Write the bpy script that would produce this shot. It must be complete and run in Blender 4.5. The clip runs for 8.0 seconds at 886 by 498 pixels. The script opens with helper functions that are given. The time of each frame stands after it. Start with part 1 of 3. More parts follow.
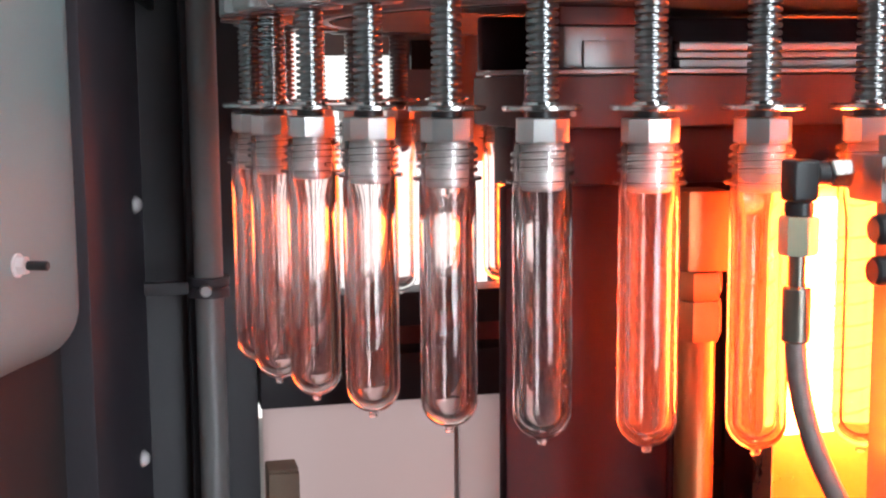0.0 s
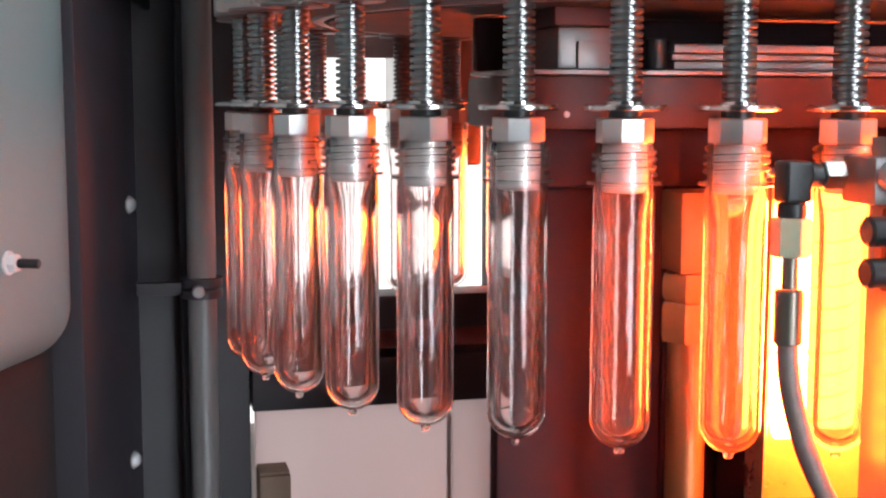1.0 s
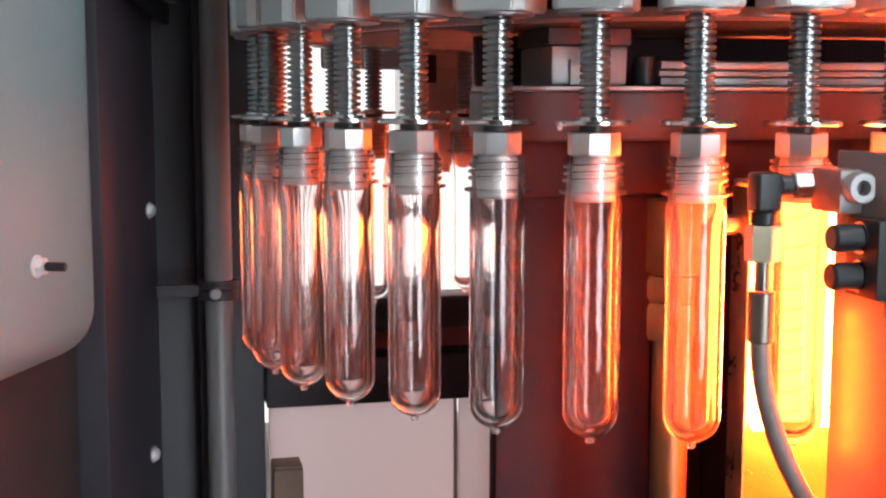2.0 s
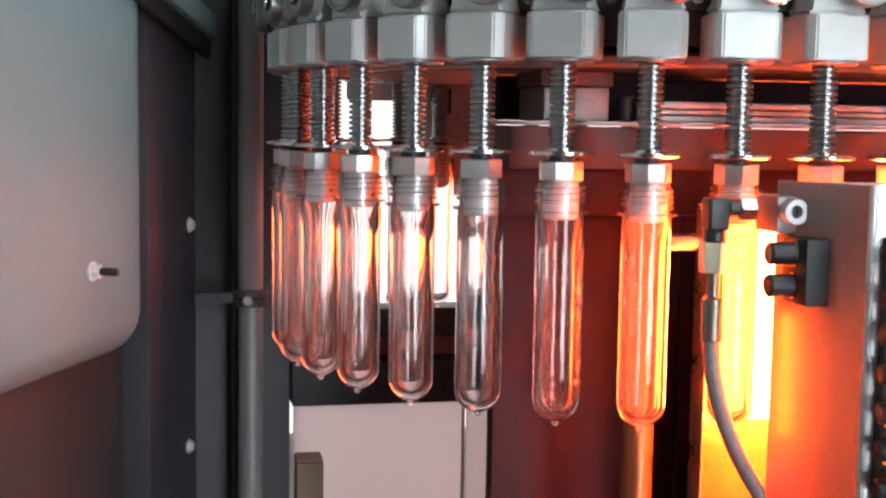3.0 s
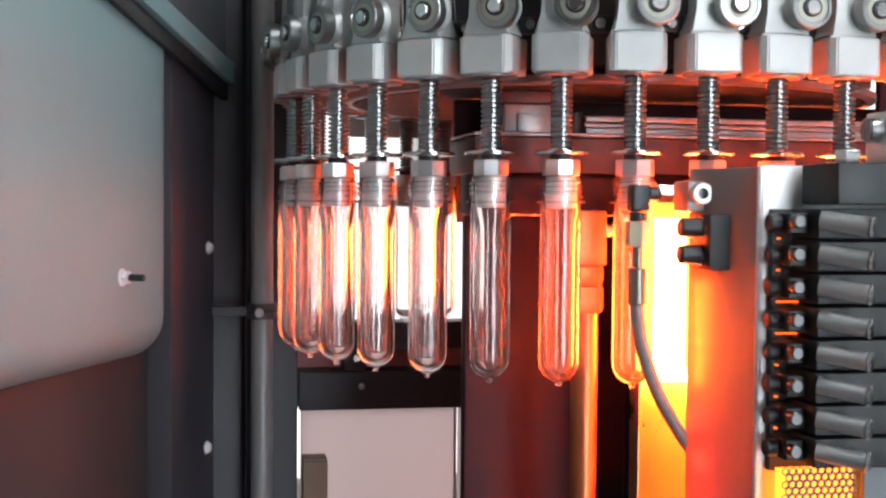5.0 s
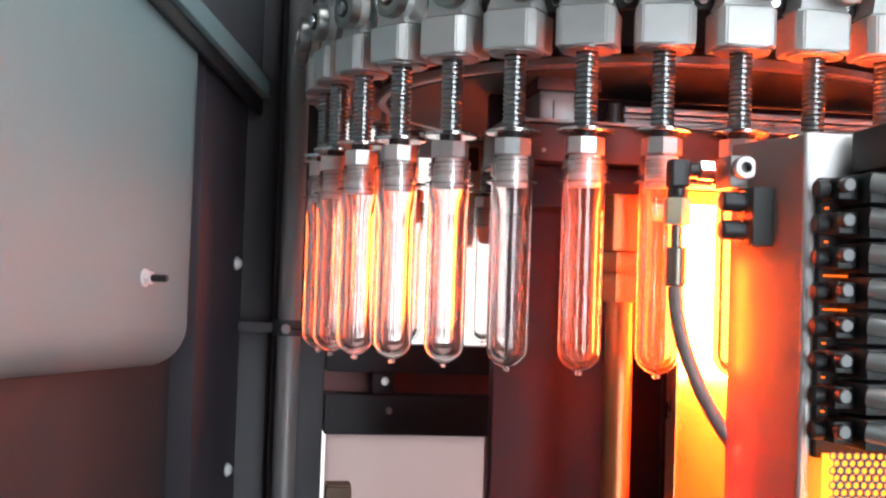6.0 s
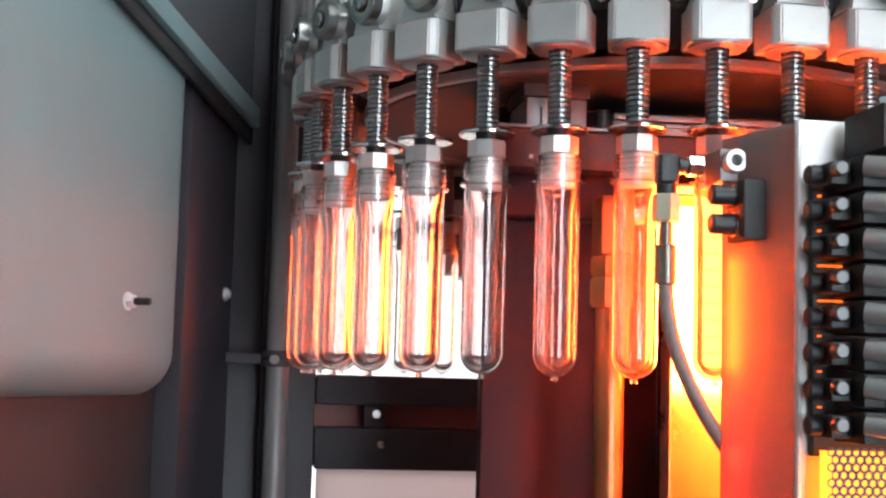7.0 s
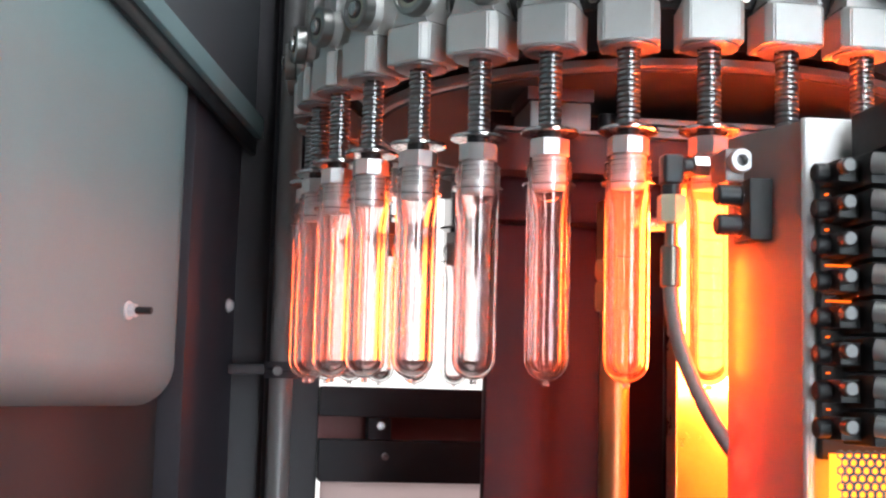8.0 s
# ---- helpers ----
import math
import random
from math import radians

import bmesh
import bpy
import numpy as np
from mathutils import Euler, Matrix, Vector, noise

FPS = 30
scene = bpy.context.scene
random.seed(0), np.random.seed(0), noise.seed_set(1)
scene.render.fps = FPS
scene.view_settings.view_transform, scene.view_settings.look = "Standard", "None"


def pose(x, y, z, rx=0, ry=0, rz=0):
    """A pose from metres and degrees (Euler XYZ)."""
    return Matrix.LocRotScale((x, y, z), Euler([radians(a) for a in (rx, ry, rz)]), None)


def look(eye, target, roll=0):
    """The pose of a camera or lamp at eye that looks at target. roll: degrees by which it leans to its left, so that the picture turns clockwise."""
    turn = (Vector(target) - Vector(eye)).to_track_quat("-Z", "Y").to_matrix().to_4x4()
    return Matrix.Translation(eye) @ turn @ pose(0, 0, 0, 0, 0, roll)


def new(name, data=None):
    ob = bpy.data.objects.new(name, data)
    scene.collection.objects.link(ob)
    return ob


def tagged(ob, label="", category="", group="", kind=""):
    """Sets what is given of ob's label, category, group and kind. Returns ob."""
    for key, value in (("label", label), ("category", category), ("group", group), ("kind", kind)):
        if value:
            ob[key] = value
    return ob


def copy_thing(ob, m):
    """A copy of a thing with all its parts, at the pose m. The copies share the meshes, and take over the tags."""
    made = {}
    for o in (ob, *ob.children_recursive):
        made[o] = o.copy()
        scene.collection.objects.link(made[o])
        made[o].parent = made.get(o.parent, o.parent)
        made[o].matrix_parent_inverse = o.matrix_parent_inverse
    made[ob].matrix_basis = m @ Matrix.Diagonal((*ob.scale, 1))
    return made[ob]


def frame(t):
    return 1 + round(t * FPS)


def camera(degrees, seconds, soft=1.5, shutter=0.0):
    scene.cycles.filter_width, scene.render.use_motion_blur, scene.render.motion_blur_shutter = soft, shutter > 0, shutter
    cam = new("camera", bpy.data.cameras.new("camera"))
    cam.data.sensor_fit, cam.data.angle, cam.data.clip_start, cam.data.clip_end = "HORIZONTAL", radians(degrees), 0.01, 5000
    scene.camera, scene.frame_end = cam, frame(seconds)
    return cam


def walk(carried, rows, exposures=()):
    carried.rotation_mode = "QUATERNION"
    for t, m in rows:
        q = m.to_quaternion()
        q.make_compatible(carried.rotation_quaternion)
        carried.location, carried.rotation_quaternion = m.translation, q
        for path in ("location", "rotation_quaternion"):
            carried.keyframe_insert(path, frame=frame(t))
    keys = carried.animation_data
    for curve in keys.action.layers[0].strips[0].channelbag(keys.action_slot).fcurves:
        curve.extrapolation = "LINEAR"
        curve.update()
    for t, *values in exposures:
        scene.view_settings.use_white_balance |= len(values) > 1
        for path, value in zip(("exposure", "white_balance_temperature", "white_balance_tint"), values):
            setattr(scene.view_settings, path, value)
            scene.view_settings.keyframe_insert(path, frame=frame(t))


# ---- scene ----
cam = camera(38.5, 8.0, soft=2.3)
PATH = [
    (0, (-0.344, -0.774, 0.045), (0.124, 1.153, -0.208), -0.5),
    (0.5, (-0.341, -0.775, 0.047), (0.126, 1.153, -0.207), -0.5),
    (1, (-0.34, -0.772, 0.04), (0.131, 1.157, -0.199), 0.1),
    (1.5, (-0.34, -0.784, 0.043), (0.12, 1.146, -0.202), -0.1),
    (3, (-0.356, -0.929, 0.051), (0.055, 1.019, -0.146), 0.9),
    (3.5, (-0.359, -0.992, 0.056), (0.042, 0.958, -0.134), 1.3),
    (4, (-0.361, -1.042, 0.07), (0.037, 0.907, -0.132), 0.8),
    (4.5, (-0.358, -1.081, 0.059), (0.027, 0.875, -0.101), 0.4),
    (4.7, (-0.354, -1.082, 0.035), (0.031, 0.877, -0.091), 0.3),
    (5.8, (-0.335, -1.049, -0.065), (-0.038, 0.928, -0.003), 1.8),
    (6, (-0.33, -1.042, -0.078), (-0.031, 0.934, 0.001), 1.9),
    (6.5, (-0.311, -1.023, -0.102), (-0.024, 0.952, 0.032), 1.3),
    (7, (-0.309, -1.017, -0.121), (-0.027, 0.954, 0.073), 1.6),
    (7.5, (-0.304, -1.008, -0.129), (-0.031, 0.962, 0.086), 1.4),
    (8, (-0.303, -1.006, -0.131), (-0.036, 0.963, 0.096), 1.5),
]
walk(cam, [(t, look(eye, target, roll)) for t, eye, target, roll in PATH], exposures=[(0.0, 0.42), (8.0, 0.44)])

# ---- light ----
world = bpy.data.worlds.new("world")
scene.world = world
world.use_nodes = True
world.node_tree.nodes["Background"].inputs[0].default_value = (0.9, 0.95, 1.0, 1)
world.node_tree.nodes["Background"].inputs[1].default_value = 0.1

HALL_LAMP = 18.0      # fill panels added at the hall ceiling
FRONT_WINDOW = 10.0   # glazed door in the hall wall behind the camera
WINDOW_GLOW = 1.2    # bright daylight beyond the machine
HEAT = 330.0          # quartz heater lamps
HEAT_COLOUR = (1.0, 0.084, 0.011)


# ---- materials ----
def material(name, colour, rough=0.5, metal=0.0, vary=0.12, scale=30.0, bump=0.0, fine=400.0, rough_vary=0.1, spec=0.5,
             stretch=(1, 1, 1)):
    m = bpy.data.materials.new(name)
    m.use_nodes = True
    nt = m.node_tree
    b = nt.nodes["Principled BSDF"]
    b.inputs["Roughness"].default_value = rough
    b.inputs["Metallic"].default_value = metal
    b.inputs["Specular IOR Level"].default_value = spec
    co = nt.nodes.new("ShaderNodeTexCoord")
    mp = nt.nodes.new("ShaderNodeMapping")
    mp.inputs["Scale"].default_value = stretch
    nt.links.new(co.outputs["Object"], mp.inputs["Vector"])
    big = nt.nodes.new("ShaderNodeTexNoise")
    big.inputs["Scale"].default_value = scale
    big.inputs["Detail"].default_value = 5
    nt.links.new(mp.outputs[0], big.inputs["Vector"])
    small = nt.nodes.new("ShaderNodeTexNoise")
    small.inputs["Scale"].default_value = fine
    small.inputs["Detail"].default_value = 3
    nt.links.new(mp.outputs[0], small.inputs["Vector"])
    add = nt.nodes.new("ShaderNodeMath")
    add.operation = "MULTIPLY_ADD"
    add.inputs[1].default_value = 0.35
    nt.links.new(small.outputs["Fac"], add.inputs[0])
    nt.links.new(big.outputs["Fac"], add.inputs[2])
    ramp = nt.nodes.new("ShaderNodeValToRGB")
    lo = [max(0.0, c * (1 - vary)) for c in colour]
    hi = [min(1.0, c * (1 + vary)) for c in colour]
    ramp.color_ramp.elements[0].position = 0.35
    ramp.color_ramp.elements[1].position = 0.95
    ramp.color_ramp.elements[0].color = (*lo, 1)
    ramp.color_ramp.elements[1].color = (*hi, 1)
    nt.links.new(add.outputs[0], ramp.inputs[0])
    nt.links.new(ramp.outputs[0], b.inputs["Base Color"])
    rr = nt.nodes.new("ShaderNodeMapRange")
    rr.inputs["From Min"].default_value = 0.3
    rr.inputs["From Max"].default_value = 0.9
    rr.inputs["To Min"].default_value = max(0.02, rough - rough_vary)
    rr.inputs["To Max"].default_value = min(1.0, rough + rough_vary)
    nt.links.new(add.outputs[0], rr.inputs["Value"])
    nt.links.new(rr.outputs[0], b.inputs["Roughness"])
    if bump:
        bp = nt.nodes.new("ShaderNodeBump")
        bp.inputs["Strength"].default_value = bump
        bp.inputs["Distance"].default_value = 0.0005
        nt.links.new(small.outputs["Fac"], bp.inputs["Height"])
        nt.links.new(bp.outputs[0], b.inputs["Normal"])
    return m


def glow(name, colour, strength):
    m = bpy.data.materials.new(name)
    m.use_nodes = True
    nt = m.node_tree
    nt.nodes.remove(nt.nodes["Principled BSDF"])
    e = nt.nodes.new("ShaderNodeEmission")
    e.inputs[0].default_value = (*colour, 1)
    e.inputs[1].default_value = strength
    nt.links.new(e.outputs[0], nt.nodes["Material Output"].inputs[0])
    return m


def clear(name, colour, rough=0.02, ior=1.55, haze=0.0):
    m = bpy.data.materials.new(name)
    m.use_nodes = True
    b = m.node_tree.nodes["Principled BSDF"]
    b.inputs["Base Color"].default_value = (*colour, 1)
    b.inputs["Roughness"].default_value = rough
    b.inputs["IOR"].default_value = ior
    b.inputs["Transmission Weight"].default_value = 1.0
    if haze:
        nt = m.node_tree
        tr = nt.nodes.new("ShaderNodeBsdfTranslucent")
        tr.inputs[0].default_value = (0.98, 0.86, 0.82, 1)
        mix = nt.nodes.new("ShaderNodeMixShader")
        mix.inputs[0].default_value = haze
        nt.links.new(b.outputs[0], mix.inputs[1])
        nt.links.new(tr.outputs[0], mix.inputs[2])
        nt.links.new(mix.outputs[0], nt.nodes["Material Output"].inputs[0])
    return m


def translucent(name, colour):
    m = bpy.data.materials.new(name)
    m.use_nodes = True
    nt = m.node_tree
    nt.nodes.remove(nt.nodes["Principled BSDF"])
    tr = nt.nodes.new("ShaderNodeBsdfTranslucent")
    tr.inputs[0].default_value = (*colour, 1)
    gl = nt.nodes.new("ShaderNodeBsdfGlossy")
    gl.inputs["Roughness"].default_value = 0.35
    gl.inputs["Color"].default_value = (0.4, 0.4, 0.4, 1)
    mix = nt.nodes.new("ShaderNodeMixShader")
    mix.inputs[0].default_value = 0.12
    nt.links.new(tr.outputs[0], mix.inputs[1])
    nt.links.new(gl.outputs[0], mix.inputs[2])
    nt.links.new(mix.outputs[0], nt.nodes["Material Output"].inputs[0])
    return m


CAST = material("cast_aluminium", (0.50, 0.50, 0.487), 0.44, 0.55, 0.08, 60, 0.25, 1500)
STEEL = material("turned_steel", (0.62, 0.61, 0.60), 0.22, 1.0, 0.06, 40, 0.05, 900, 0.06)
BRUSHED = material("brushed_steel", (0.66, 0.645, 0.635), 0.40, 1.0, 0.08, 60, 0.1, 1200, 0.08)
SPRING = material("spring_steel", (0.30, 0.297, 0.297), 0.30, 1.0, 0.1, 90, 0.05, 900, 0.06)
SHAFT = material("dark_shaft", (0.16, 0.16, 0.16), 0.3, 1.0, 0.1, 90)
BEARING = material("bearing_steel", (0.30, 0.30, 0.29), 0.28, 1.0, 0.08, 60)
SHIELD = material("bearing_shield", (0.42, 0.40, 0.33), 0.45, 0.8, 0.1, 60)
BLACK = material("black_oxide", (0.018, 0.018, 0.02), 0.4, 0.0, 0.3, 60, 0.1)
CERAMIC = material("black_holder", (0.016, 0.0155, 0.016), 0.5, 0.0, 0.25, 60, 0.15)
ZINC = material("zinc_plate", (0.75, 0.75, 0.76), 0.4, 0.2, 0.05, 60)
BRASS = material("pale_brass", (0.72, 0.66, 0.46), 0.35, 0.45, 0.08, 60)
BRAID = material("braided_hose", (0.27, 0.22, 0.205), 0.45, 0.4, 0.2, 200, 0.4, 2500)
COLLAR = material("hose_ferrule", (0.26, 0.22, 0.18), 0.35, 0.9, 0.12, 60)
SHEET = material("steel_sheet", (0.70, 0.69, 0.68), 0.42, 0.5, 0.06, 25, 0.05, 700, 0.08)
DOOR = material("grey_door_paint", (0.235, 0.335, 0.345), 0.48, 0.1, 0.07, 8, 0.03, 500, 0.05, 0.3)
DOORDARK = material("dark_door_paint", (0.042, 0.036, 0.038), 0.5, 0.0, 0.2, 8, 0.06, 500, spec=0.25)
STRIP = material("dark_strip_paint", (0.044, 0.039, 0.047), 0.45, 0.0, 0.2, 12, 0.05)
FRAME = material("dark_frame_paint", (0.034, 0.030, 0.036), 0.5, 0.0, 0.2, 12, 0.08)
FRAMEGREY = material("grey_frame_paint", (0.10, 0.105, 0.115), 0.45, 0.1, 0.15, 12, 0.08)
DISC = material("dark_cast_iron", (0.05, 0.05, 0.05), 0.7, 0.0, 0.2, 20, 0.2, spec=0.2)
# Heater red is put into the base colours of housing and beam.
HOUSING = material("red_lit_machine_paint", (0.031, 0.008, 0.011), 0.5, 0.0, 0.2, 10, 0.08, spec=0.15)
BEAM = material("red_lit_beam_paint", (0.060, 0.032, 0.033), 0.5, 0.1, 0.15, 20, 0.08, spec=0.3)
ALU = material("machined_aluminium", (0.52, 0.50, 0.50), 0.35, 0.7, 0.08, 40, 0.05)
DULL = material("dull_aluminium", (0.24, 0.22, 0.22), 0.4, 0.5, 0.1, 40, 0.05)
DARKPIPE = material("painted_pipe", (0.20, 0.19, 0.19), 0.4, 0.2, 0.1, 30)
# The pipe's orange is heater light put into its base colour.
PIPE = material("heat_lit_pipe", (0.40, 0.17, 0.07), 0.38, 0.9, 0.1, 30)

REDPLATE = material("red_plastic_strip", (0.42, 0.16, 0.15), 0.5, 0.0, 0.1, 15)
CARD = material("brown_cardboard", (0.30, 0.22, 0.16), 0.8, 0.0, 0.15, 30, 0.2)
# Near black, to cut the light bounced by unseen walls and ceiling.
PLASTER = material("darkened_hall_paint", (0.06, 0.062, 0.065), 0.8, 0.0, 0.05, 2)
PALE = material("pale_wall_paint", (0.66, 0.63, 0.62), 0.8, 0.0, 0.05, 2)
CONCRETE = material("hall_floor", (0.11, 0.11, 0.11), 0.6, 0.0, 0.15, 2, 0.2)
PET = clear("clear_pet", (0.98, 0.97, 0.965), haze=0.013)
PETNUB = clear("frosted_pet", (0.95, 0.9, 0.88), 0.25)
REFLECTOR = material("gold_reflector", (0.85, 0.62, 0.35), 0.3, 1.0, 0.08, 40, 0.2, 300)
LAMP = glow("heater_filament", HEAT_COLOUR, HEAT)
PLATE_FILL = glow("plate_fill", (1.0, 0.095, 0.007), 0.85 * HEAT)
LOW_FILL = glow("low_plate_fill", (1.0, 0.035, 0.015), 0.30 * HEAT)
HALLGLOW = glow("hall_fill", (0.92, 0.98, 1.0), HALL_LAMP)
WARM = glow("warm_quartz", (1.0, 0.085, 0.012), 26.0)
FRONTGLOW = glow("hall_window", (0.82, 0.92, 1.0), FRONT_WINDOW)
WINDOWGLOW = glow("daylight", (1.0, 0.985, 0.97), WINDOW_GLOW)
WHITE = translucent("opal_panel", (0.92, 0.80, 0.80))
GUARDGLOW = glow("guard_backlight", (1, 0.2, 0.015), 4.0)
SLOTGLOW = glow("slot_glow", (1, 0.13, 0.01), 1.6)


def backlit_plate(name, colour, share):
    """Thin plate that lets part of the light behind it shine through."""
    m = material(name, colour, 0.42, 0.5, 0.06, 25, 0.05, 700, 0.08)
    nt = m.node_tree
    tr = nt.nodes.new("ShaderNodeBsdfTranslucent")
    tr.inputs[0].default_value = (0.62, 0.60, 0.58, 1)
    mix = nt.nodes.new("ShaderNodeMixShader")
    mix.inputs[0].default_value = share
    nt.links.new(nt.nodes["Principled BSDF"].outputs[0], mix.inputs[1])
    nt.links.new(tr.outputs[0], mix.inputs[2])
    nt.links.new(mix.outputs[0], nt.nodes["Material Output"].inputs[0])
    return m


# Steel plate made translucent, so stubs added behind give its orange glow.
BACKLIT = backlit_plate("backlit_end_plate", (0.24, 0.235, 0.23), 0.42)


# ---- mesh helpers ----
def box(bm, x0, x1, y0, y1, z0, z1, bevel=0.0, segments=2):
    r = bmesh.ops.create_cube(bm, size=1.0)
    for vert in r["verts"]:
        vert.co = Vector(((x0 + x1) / 2 + vert.co.x * (x1 - x0), (y0 + y1) / 2 + vert.co.y * (y1 - y0),
                          (z0 + z1) / 2 + vert.co.z * (z1 - z0)))
    if bevel:
        edges = {e for vert in r["verts"] for e in vert.link_edges}
        bmesh.ops.bevel(bm, geom=list(edges), offset=bevel, segments=segments, profile=0.6 if segments == 2 else 0.5, affect="EDGES")
    return bm


def lathe(bm, profile, n=32, m=None, closed=False):
    """Turns (radius, height) pairs about z; m places the result."""
    m = m or Matrix()
    rings = []
    for r, z in profile:
        if r < 1e-6:
            rings.append([bm.verts.new(m @ Vector((0, 0, z)))])
        else:
            rings.append([bm.verts.new(m @ Vector((r * math.cos(2 * math.pi * i / n), r * math.sin(2 * math.pi * i / n), z)))
                          for i in range(n)])
    pairs = list(zip(rings, rings[1:]))
    if closed:
        pairs.append((rings[-1], rings[0]))
    for a, b in pairs:
        for i in range(n):
            j = (i + 1) % n
            if len(a) == 1 and len(b) == 1:
                continue
            if len(a) == 1:
                bm.faces.new((a[0], b[j], b[i]))
            elif len(b) == 1:
                bm.faces.new((a[i], a[j], b[0]))
            else:
                bm.faces.new((a[i], a[j], b[j], b[i]))
    return bm


def rod(bm, p0, p1, r, n=20, chamfer=0.0, r1=None):
    p0, p1 = Vector(p0), Vector(p1)
    d = p1 - p0
    m = Matrix.Translation(p0) @ d.to_track_quat("Z", "Y").to_matrix().to_4x4()
    h, c = d.length, chamfer
    r1 = r if r1 is None else r1
    if c:
        prof = [(0, 0), (r - c, 0), (r, c), (r1, h - c), (r1 - c, h), (0, h)]
    else:
        prof = [(0, 0), (r, 0), (r1, h), (0, h)]
    return lathe(bm, prof, n, m)


def sweep(bm, points, r, n=12):
    """A round bar through the points."""
    points = [Vector(p) for p in points]
    rings = []
    side = None
    for i, p in enumerate(points):
        d = (points[min(i + 1, len(points) - 1)] - points[max(i - 1, 0)]).normalized()
        if side is None:
            side = d.orthogonal().normalized()
        side = (side - d * side.dot(d)).normalized()
        up = d.cross(side)
        rings.append([bm.verts.new(p + (side * math.cos(2 * math.pi * k / n) + up * math.sin(2 * math.pi * k / n)) * r)
                      for k in range(n)])
    for a, b in zip(rings, rings[1:]):
        for k in range(n):
            bm.faces.new((a[k], a[(k + 1) % n], b[(k + 1) % n], b[k]))
    bm.faces.new(rings[0][::-1])
    bm.faces.new(rings[-1])
    return bm


def finish(bm, angle=35):
    bmesh.ops.recalc_face_normals(bm, faces=bm.faces)
    for f in bm.faces:
        f.smooth = True
    for e in bm.edges:
        e.smooth = len(e.link_faces) == 2 and e.calc_face_angle(0) < radians(angle)
    return bm


def mesh_of(name, bm, mat, angle=35):
    finish(bm, angle)
    me = bpy.data.meshes.new(name)
    bm.to_mesh(me)
    bm.free()
    me.materials.append(mat)
    return me


def part(name, bm, mat, parent, label="", m=None, angle=35):
    ob = new(name, mesh_of(name, bm, mat, angle))
    ob.parent = parent
    if m is not None:
        ob.matrix_basis = m
    return tagged(ob, label) if label else ob


def again(ob, m, parent=None):
    """One more part on the same mesh."""
    o = new(ob.name.split(".")[0], ob.data)
    o.parent = parent or ob.parent
    o.matrix_basis = m
    return o


def thing(name, label, category, m=None, group="", kind=""):
    ob = new(name)
    ob.empty_display_size = 0.01
    if m is not None:
        ob.matrix_basis = m
    return tagged(ob, label, category, group, kind)


def solid(name, bm, mat, label, category, kind="", m=None):
    ob = new(name, mesh_of(name, bm, mat))
    if m is not None:
        ob.matrix_basis = m
    return tagged(ob, label, category, "", kind)


B = bmesh.new

# ---- the hall round the machine ----
solid("floor", box(B(), -3, 3, -3.5, 1.8, -1.3, -1.2), CONCRETE, "grey concrete floor of the hall", "floor", "structure")
solid("ceiling", box(B(), -3, 3, -3.5, 1.8, 2.0, 2.1), PLASTER, "darkened hall ceiling, out of view", "ceiling", "structure")
solid("wall_north", box(B(), -3, 3, 1.7, 1.8, -1.2, 2.0), PALE, "painted hall wall round the machine", "wall", "structure")
solid("wall_south", box(B(), -3, 3, -3.6, -3.5, -1.2, 2.0), PLASTER, "painted hall wall round the machine", "wall", "structure")
solid("wall_west", box(B(), -3.1, -3, -3.5, 1.8, -1.2, 2.0), PLASTER, "painted hall wall round the machine", "wall", "structure")
solid("wall_east", box(B(), 3, 3.1, -3.5, 1.8, -1.2, 2.0), PLASTER, "painted hall wall round the machine", "wall", "structure")
# Fill panels added behind the camera to brighten the machine's front.
for lx, ly in ((0.6, -2.4), (2.0, -2.4), (0.6, -1.2), (2.0, -1.2)):
    lamp = thing("ceiling_fill", "rectangular light panel added at the ceiling, out of view", "lamp", pose(lx, ly, 2.0), "hall lights")
    part("diffuser", box(B(), -0.5, 0.5, -0.15, 0.15, -0.05, -0.03), HALLGLOW, lamp, "glowing white diffuser")
    part("frame", box(B(), -0.52, 0.52, -0.17, 0.17, -0.028, -0.001, 0.004), SHEET, lamp)


fw = thing("window_2", "tall bright glazed hall door, full of daylight", "window", kind="structure")
part("pane", box(B(), 0.15, 1.05, -3.49, -3.48, -1.05, 1.3), FRONTGLOW, fw, "glowing daylight pane")
part("window_frame", box(B(), 0.09, 0.14, -3.495, -3.46, -1.10, 1.35, 0.005), SHEET, fw)
part("window_frame", box(B(), 1.06, 1.11, -3.495, -3.46, -1.10, 1.35, 0.005), SHEET, fw)


# ---- the side wall with the door ----
WALL = Matrix.Translation((-0.42, 0.09, 0)) @ pose(0, 0, 0, 0, 0, 67.4)


